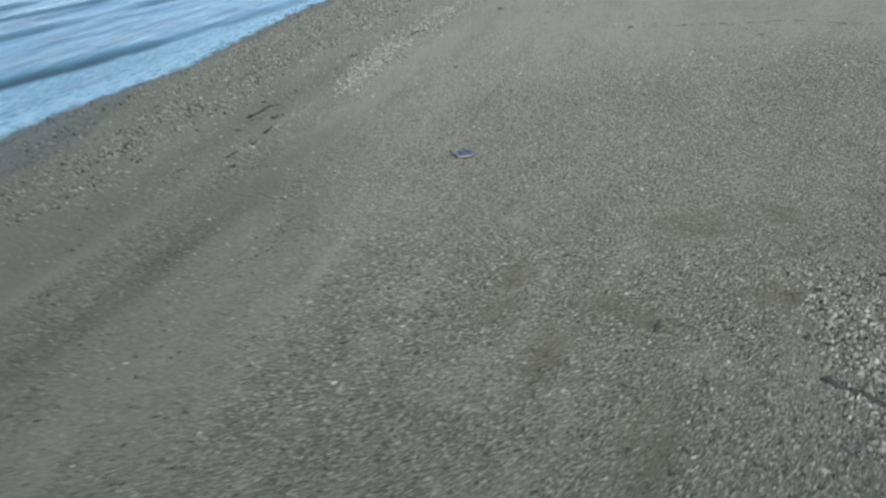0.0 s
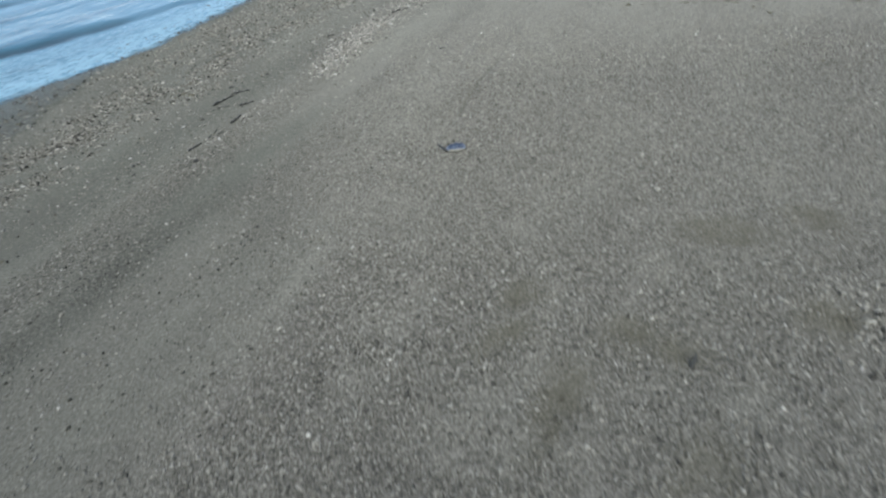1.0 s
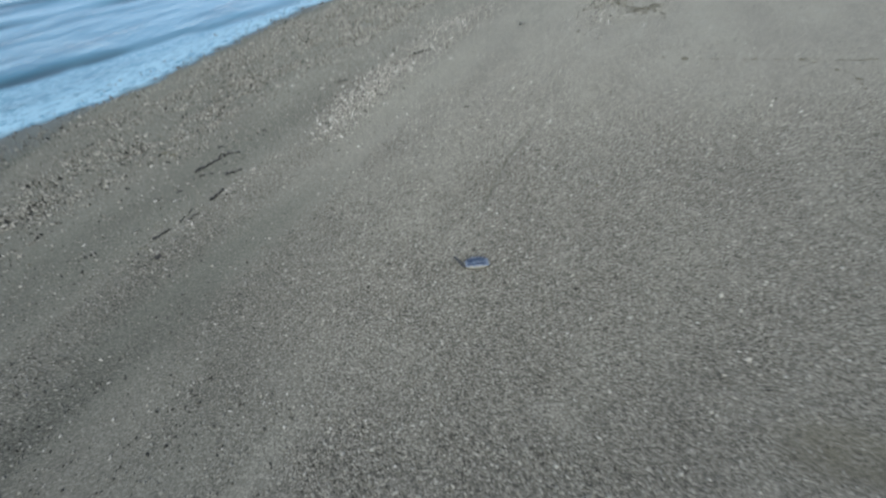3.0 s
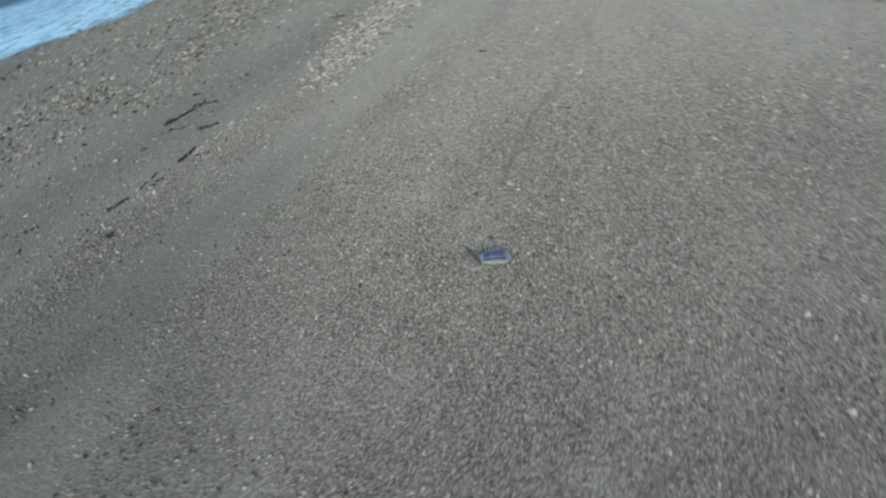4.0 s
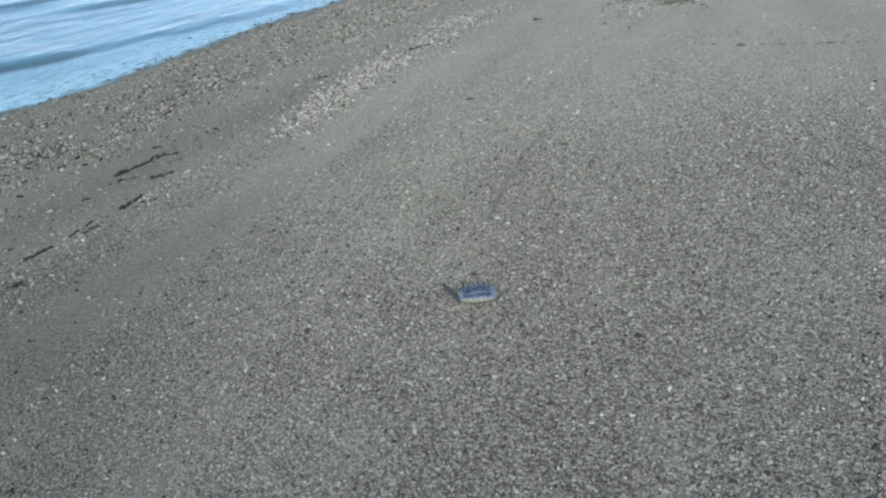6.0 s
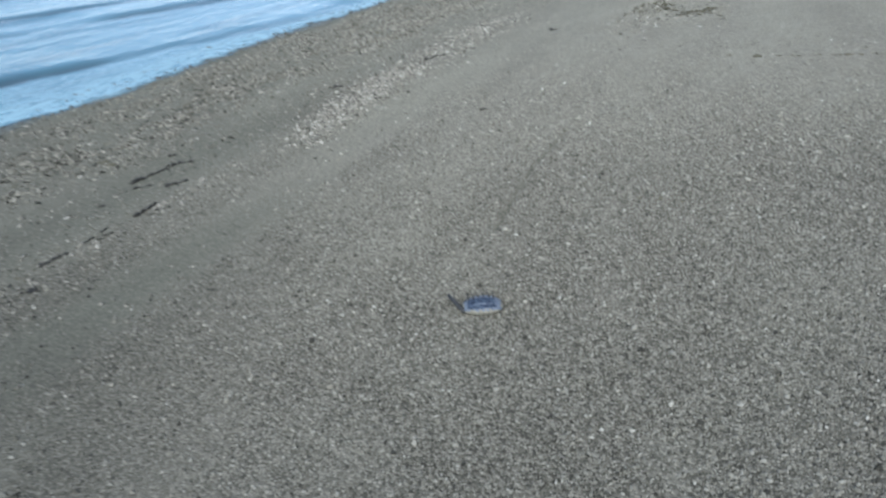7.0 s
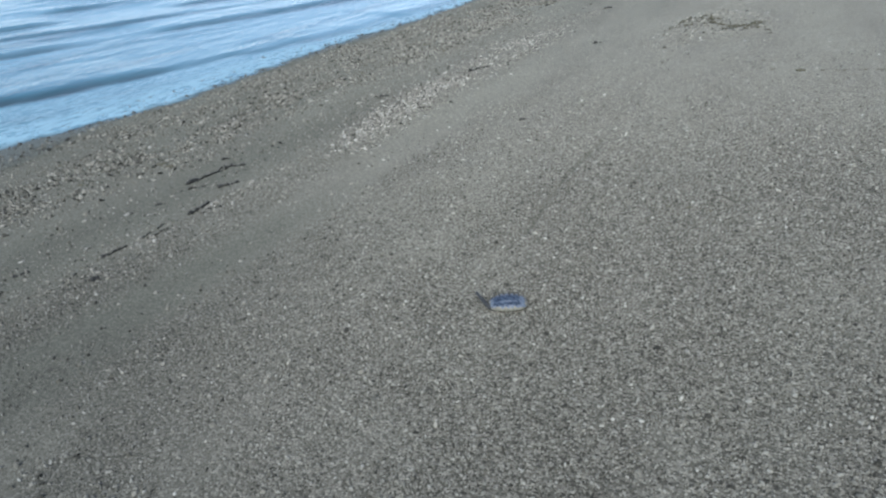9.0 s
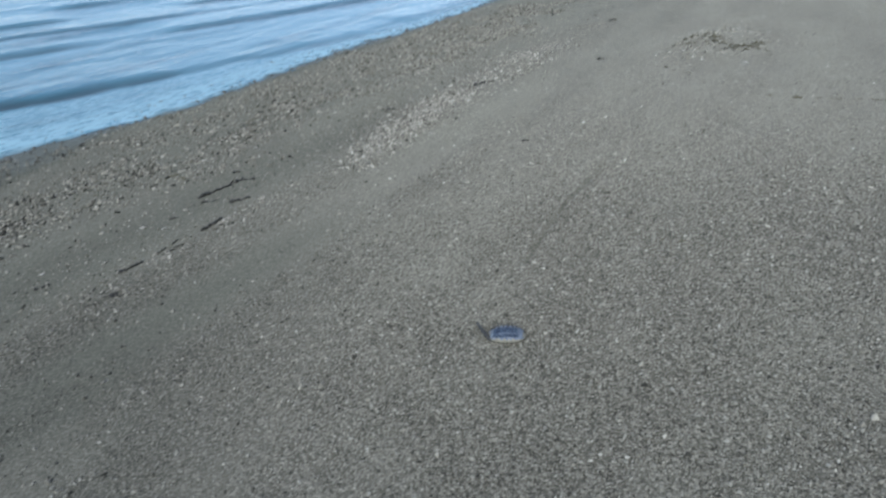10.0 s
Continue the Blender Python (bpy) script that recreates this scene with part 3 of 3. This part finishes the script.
twig([(-1.568, 0.075), (-1.546, 0.135)], 0.005, "small dark splinter of driftwood among shells", seed=13)
twig([(-1.720, 0.632), (-1.69, 0.665), (-1.650, 0.712)], 0.0098, "stubby dark twig beside a broken stick", seed=3)
twig([(-1.940, 0.64), (-1.929, 0.757), (-1.915, 0.885)], 0.0085, "dark broken driftwood stick half sunk in sand", [[(-1.925, 0.84), (-1.945, 0.89), (-1.955, 0.935)]], seed=4)
twig([(-1.921, 0.880), (-1.91, 0.922), (-1.842, 0.962)], 0.0098, "broken end of a dark driftwood stick", [[(-1.905, 0.92), (-1.93, 0.955), (-1.935, 0.985)]], seed=14)
twig([(-2.027, 0.985), (-2.024, 1.005), (-2.0, 1.02)], 0.007, "small dark chip of driftwood beside a stick", seed=18)
twig([(-1.878, 0.60), (-1.85, 0.63), (-1.815, 0.655)], 0.0045, "thin dark splinter under a driftwood stick", seed=15)
twig([(-1.865, 0.385), (-1.857, 0.405), (-1.842, 0.43)], 0.005, "tiny dark twig on damp sand", seed=16)
twig([(-1.580, 3.08), (-1.52, 3.14), (-1.45, 3.19)], 0.011, "dark stick at the end of a shell drift", seed=6)
twig([(-1.915, 2.385), (-1.87, 2.40), (-1.835, 2.412)], 0.007, "short dark stick beside a shell drift", seed=17)
twig([(-1.850, -0.305), (-1.835, -0.275), (-1.822, -0.25)], 0.008, "short dark stub of driftwood on the sand", seed=7)
twig([(-1.552, -0.305), (-1.57, -0.26), (-1.585, -0.215)], 0.004, "thin dark twig in the sand", seed=12)
twig([(1.66, -1.665), (1.76, -1.715), (1.86, -1.775), (1.98, -1.80)], 0.0075, "dull weathered stick on a heap of broken shells", material=DRIFT, lift=1.3, seed=8)
twig([(-0.685, 1.825), (-0.665, 1.84), (-0.64, 1.845)], 0.007, "tiny dark splinter of wood on grey sand", seed=9)
twig([(-0.93, 4.08), (-0.90, 4.095), (-0.86, 4.10)], 0.011, "small dark splinter on smooth sand", seed=10)
twig([(-1.40, 6.12), (-1.36, 6.14), (-1.31, 6.15)], 0.012, "small dark stick far along the beach", seed=11)


def peg(x, y):
    """A short dark stub that stands in the sand."""
    base = new("stub")
    base.location = (x, y, ground_z(x, y) - 0.01)
    bm = bmesh.new()
    tube(bm, [(0, 0, 0), (0.002, 0.003, 0.018), (0.003, 0.004, 0.036), (0.004, 0.006, 0.056)], [0.009, 0.008, 0.007, 0.004], 8, 0.15, 3)
    part("stem", bm, DRIFT, base)
    return tagged(base, "dark woody stub poking out of the scuffed grit", "twig", "driftwood on the beach")


peg(1.172, -1.505)


def weed(x, y, size, seed, flat=0.5, strands=9, material=None):
    """A crumpled tuft of dried seaweed made of short curled strands."""
    rnd = random.Random(seed)
    bm = bmesh.new()
    for k in range(strands):
        a, ln = rnd.uniform(0, 6.28), size * rnd.uniform(0.6, 1.3)
        ox, oy = rnd.uniform(-0.3, 0.3) * size, rnd.uniform(-0.3, 0.3) * size
        curl = rnd.uniform(-1.2, 1.2)
        pts = []
        for i in range(6):
            t = i / 5 - 0.5
            b = a + curl * t
            px, py = ox + t * ln * math.cos(b), oy + t * ln * math.sin(b)
            pz = ground_z(x + px, y + py) - ground_z(x, y) + size * flat * 0.5 * (0.25 - t * t) * rnd.uniform(0.4, 1.5) + 0.001
            pts.append((px, py, pz))
        w = size * rnd.uniform(0.05, 0.11)
        tube(bm, pts, [w * 0.4, w, w * 1.1, w, w * 0.8, w * 0.25], 5, 0.3, seed + k)
    ob = part("seaweed", bm, material or WEED)
    ob.location = (x, y, ground_z(x, y))
    return tagged(ob, "small crumpled tuft of dark dried seaweed", "seaweed", "seaweed along the beach")


weed(-1.444, -0.25, 0.032, 20, 0.9, 24, TWIG)
KNOTS = [(-3.13, -0.36, 0.05), (-3.12, -0.30, 0.04), (-3.33, 0.28, 0.05), (-1.76, -1.31, 0.03), (-2.57, 0.82, 0.04), (-2.59, 1.11, 0.03), (0.605, 2.975, 0.07), (0.45, 2.99, 0.03), (1.06, 2.955, 0.04), (1.36, 2.95, 0.045), (1.55, 2.72, 0.03), (1.65, 2.53, 0.045), (1.683, 1.72, 0.04),
         (1.76, 1.75, 0.03), (1.43, 1.13, 0.026), (1.93, 2.94, 0.06), (2.25, 2.79, 0.06), (1.85, 1.36, 0.03), (1.62, 1.62, 0.02), (1.41, 0.15, 0.02),
         (1.98, 0.24, 0.03), (0.35, 0.79, 0.022), (0.28, 0.785, 0.016), (0.42, 0.775, 0.016), (-2.255, 0.832, 0.05), (-2.336, 0.848, 0.05), (-3.28, 1.39, 0.035), (-0.31, 1.76, 0.014), (0.87, 2.84, 0.02),
         (2.06, -0.23, 0.03), (-1.66, 0.02, 0.012)]
for i, (kx, ky, ks) in enumerate(KNOTS):
    weed(kx, ky, ks * 0.75, 100 + i)
rnd = random.Random(4)
for i in range(16):
    ky = rnd.uniform(-0.35, 0.62)
    weed(-1.60 + 0.03 * math.sin(5 * ky) + rnd.gauss(0, 0.02), ky, rnd.uniform(0.006, 0.014), 160 + i, strands=5)
rnd = random.Random(5)
for i in range(20):
    ky = rnd.uniform(-0.9, 7.5)
    weed(rnd.choice([-2.2, -2.45, -2.7, -3.0, -3.3]) + rnd.uniform(-0.15, 0.15), ky, rnd.uniform(0.012, 0.030) * (1 + 0.12 * max(ky, 0)), 200 + i, strands=6)


CRESCENT = [(-0.41, 4.45), (-0.36, 4.86), (-0.24, 5.02), (-0.10, 4.87), (0.02, 4.52), (0.13, 4.50), (0.22, 4.55), (0.30, 4.34)]


def strand_line():
    """The thin line of weed threads that the last high tide left."""
    rnd = random.Random(9)
    bm = bmesh.new()
    lines = [[(0.60, 2.99), (1.06, 2.955), (1.36, 2.955), (1.93, 2.94), (2.30, 2.78), (2.9, 2.6)], [(1.36, 2.95), (1.62, 2.62), (1.66, 2.1), (1.68, 1.72)]]
    for some in lines:
        pts = curve_points([(x, y, 0) for x, y in some], 14)
        for a, b in zip(pts, pts[1:]):
            if rnd.random() < 0.45:
                continue
            bits = []
            for i in range(4):
                p = a.lerp(b, i / 3)
                x, y = p.x + rnd.uniform(-0.006, 0.006), p.y + rnd.uniform(-0.018, 0.018)
                bits.append((x, y, ground_z(x, y) + 0.002))
            r = rnd.uniform(0.0012, 0.0034)
            tube(bm, bits, [r * 0.4, r, r, r * 0.4], 5, 0.3, 1)
    return tagged(part("tide_line", bm, WEED), "thin line of dark weed threads on smooth sand", "seaweed", kind="stuff")


strand_line()


def weed_heap():
    """The ragged low crescent of weed and shells further up the beach."""
    rnd = random.Random(12)
    bm = bmesh.new()
    rim = curve_points([(*p, 0) for p in CRESCENT], 8)
    for k in range(120):
        i = min(int(rnd.random() * (len(rim) - 1)), len(rim) - 2)
        p, way = rim[i].lerp(rim[i + 1], rnd.random()), rim[i + 1] - rim[i]
        x, y = p.x + rnd.gauss(0, 0.03), p.y + rnd.gauss(0, 0.10)
        b, ln = math.atan2(way.y, way.x) + rnd.uniform(-1.0, 1.0), rnd.uniform(0.02, 0.08)
        bits = []
        for m in range(4):
            t = m / 3 - 0.5
            px, py = x + t * ln * math.cos(b), y + t * ln * math.sin(b)
            bits.append((px, py, ground_z(px, py) + 0.003 + 0.018 * (0.25 - t * t) * rnd.random() * 4))
        r = rnd.uniform(0.0015, 0.0048)
        tube(bm, bits, [r * 0.4, r, r, r * 0.4], 5, 0.3, k)
    return tagged(part("weed_crescent", bm, WEED), "ragged low crescent of brown weed and broken shells", "seaweed", kind="stuff")


weed_heap()


def shell_mesh(seed):
    """A ribbed half shell, hollow side down."""
    rnd = random.Random(seed)
    bm = bmesh.new()
    rays, rings = 15, 5
    hinge = bm.verts.new((0, -0.85, 0.10))
    grid = []
    for j in range(1, rings + 1):
        t = j / rings
        row = []
        for i in range(rays):
            a = math.pi * (0.04 + 0.92 * i / (rays - 1))
            rib = 1 + 0.05 * (1 if i % 2 else -1) * t
            r = (1.0 + 0.06 * rnd.uniform(-1, 1) * (j == rings)) * t * rib
            x, y = r * math.cos(a) * 0.95, -0.85 + r * math.sin(a) * 1.75
            z = 0.42 * math.sin(math.pi * min(1, 0.16 + 0.84 * t)) * rib + 0.02
            row.append(bm.verts.new((x, y, z)))
        grid.append(row)
    for i in range(rays - 1):
        bm.faces.new((hinge, grid[0][i], grid[0][i + 1]))
        for a, b in zip(grid, grid[1:]):
            bm.faces.new((a[i], b[i], b[i + 1], a[i + 1]))
    bmesh.ops.solidify(bm, geom=bm.faces[:], thickness=0.07)
    return bm


def shells():
    first = part("shell", shell_mesh(1), SHELL)
    tagged(first, "small bleached white half shell on the sand", "shell", "loose shells on the beach")
    rnd = random.Random(21)
    spots = [(-1.766, -0.045, 0.021), (-1.914, 0.278, 0.024), (-1.807, 0.297, 0.014), (-1.517, 0.156, 0.015), (-2.122, 0.498, 0.012), (-1.55, 1.437, 0.014)]
    zones = [((-2.7, -2.2), (-0.4, 4.0), 34, 0.011), ((-1.75, -1.2), (1.2, 3.4), 40, 0.011), ((-0.4, 1.4), (-2.3, 1.6), 6, 0.0055),
             ((1.6, 2.1), (-2.4, -1.2), 20, 0.011), ((0.9, 2.2), (-0.4, 2.6), 10, 0.006), ((-1.5, -0.6), (-1.6, 0.8), 8, 0.006), ((-0.5, 0.3), (3.6, 5.4), 26, 0.013)]
    for (xa, xb), (ya, yb), n, size in zones:
        spots += [(rnd.uniform(xa, xb), rnd.uniform(ya, yb), size * rnd.uniform(0.7, 1.5)) for _ in range(n)]
    for i, (x, y, s) in enumerate(spots):
        m = pose(x, y, ground_z(x, y) - 0.08 * s, rnd.uniform(-14, 14), rnd.uniform(-20, 8), rnd.uniform(25, 80) if i < 6 else rnd.uniform(0, 360))
        ob = first if i == 0 else copy_thing(first, m)
        ob.matrix_basis = m @ Matrix.Diagonal((s * 1.1, s * rnd.uniform(0.42, 0.75), s * rnd.uniform(0.55, 0.9), 1))


shells()


def pebbles():
    """Dark wet pebbles in the wash at the water's edge."""
    rnd = random.Random(31)
    kinds = []
    for k in range(4):
        bm = bmesh.new()
        bmesh.ops.create_icosphere(bm, subdivisions=3, radius=1)
        for v in bm.verts:
            d = noise.noise(v.co * 1.3 + Vector((9 * k, 0, 0))) * 0.35
            v.co = v.co * (1 + d)
            v.co.z *= 0.62
        ob = part("pebble", bm, STONE)
        kinds.append(tagged(ob, "dark wet pebble in the wash at the waterline", "pebble", "pebbles at the waterline"))
    spots = [(-3.96, 2.08, 0.026), (-3.80, 2.33, 0.022), (-3.79, 1.95, 0.02), (-3.92, 1.40, 0.02), (-3.62, 3.83, 0.02)]
    for _ in range(230):
        y = rnd.uniform(-0.3, 8.5)
        spots.append((-3.70 - abs(rnd.gauss(0, 0.15)), y, rnd.uniform(0.009, 0.024) * (1 + 0.05 * y)))
    for _ in range(18):
        y = rnd.uniform(0.4, 7)
        spots.append((rnd.uniform(-3.6, -2.9), y, rnd.uniform(0.006, 0.014)))
    for i, (x, y, s) in enumerate(spots):
        deep = max(0, SEA - ground_z(x, y))
        s = max(0.8 * s, deep * 1.22)
        m = pose(x, y, ground_z(x, y) + 0.25 * s, rnd.uniform(-15, 15), rnd.uniform(-15, 15), rnd.uniform(0, 360))
        ob = kinds[i] if i < 4 else copy_thing(kinds[i % 4], m)
        ob.matrix_basis = m @ Matrix.Diagonal((s * 0.85, s * rnd.uniform(0.55, 0.9), s, 1))


pebbles()


def lathe_body(bm, rows_, sides, keep):
    """Oval rings along x from rows of (x, half width, low, high), open where keep says so."""
    rings = []
    for x, half, low, high in rows_:
        ring = []
        for k in range(sides + 1):
            a = keep[0] + (keep[1] - keep[0]) * k / sides
            z = (high + low) / 2 + (high - low) / 2 * math.sin(a)
            ring.append(bm.verts.new((x, half * math.cos(a), z)))
        rings.append(ring)
    for a, b in zip(rings, rings[1:]):
        for k in range(sides):
            bm.faces.new((a[k], b[k], b[k + 1], a[k + 1]))
    return rings


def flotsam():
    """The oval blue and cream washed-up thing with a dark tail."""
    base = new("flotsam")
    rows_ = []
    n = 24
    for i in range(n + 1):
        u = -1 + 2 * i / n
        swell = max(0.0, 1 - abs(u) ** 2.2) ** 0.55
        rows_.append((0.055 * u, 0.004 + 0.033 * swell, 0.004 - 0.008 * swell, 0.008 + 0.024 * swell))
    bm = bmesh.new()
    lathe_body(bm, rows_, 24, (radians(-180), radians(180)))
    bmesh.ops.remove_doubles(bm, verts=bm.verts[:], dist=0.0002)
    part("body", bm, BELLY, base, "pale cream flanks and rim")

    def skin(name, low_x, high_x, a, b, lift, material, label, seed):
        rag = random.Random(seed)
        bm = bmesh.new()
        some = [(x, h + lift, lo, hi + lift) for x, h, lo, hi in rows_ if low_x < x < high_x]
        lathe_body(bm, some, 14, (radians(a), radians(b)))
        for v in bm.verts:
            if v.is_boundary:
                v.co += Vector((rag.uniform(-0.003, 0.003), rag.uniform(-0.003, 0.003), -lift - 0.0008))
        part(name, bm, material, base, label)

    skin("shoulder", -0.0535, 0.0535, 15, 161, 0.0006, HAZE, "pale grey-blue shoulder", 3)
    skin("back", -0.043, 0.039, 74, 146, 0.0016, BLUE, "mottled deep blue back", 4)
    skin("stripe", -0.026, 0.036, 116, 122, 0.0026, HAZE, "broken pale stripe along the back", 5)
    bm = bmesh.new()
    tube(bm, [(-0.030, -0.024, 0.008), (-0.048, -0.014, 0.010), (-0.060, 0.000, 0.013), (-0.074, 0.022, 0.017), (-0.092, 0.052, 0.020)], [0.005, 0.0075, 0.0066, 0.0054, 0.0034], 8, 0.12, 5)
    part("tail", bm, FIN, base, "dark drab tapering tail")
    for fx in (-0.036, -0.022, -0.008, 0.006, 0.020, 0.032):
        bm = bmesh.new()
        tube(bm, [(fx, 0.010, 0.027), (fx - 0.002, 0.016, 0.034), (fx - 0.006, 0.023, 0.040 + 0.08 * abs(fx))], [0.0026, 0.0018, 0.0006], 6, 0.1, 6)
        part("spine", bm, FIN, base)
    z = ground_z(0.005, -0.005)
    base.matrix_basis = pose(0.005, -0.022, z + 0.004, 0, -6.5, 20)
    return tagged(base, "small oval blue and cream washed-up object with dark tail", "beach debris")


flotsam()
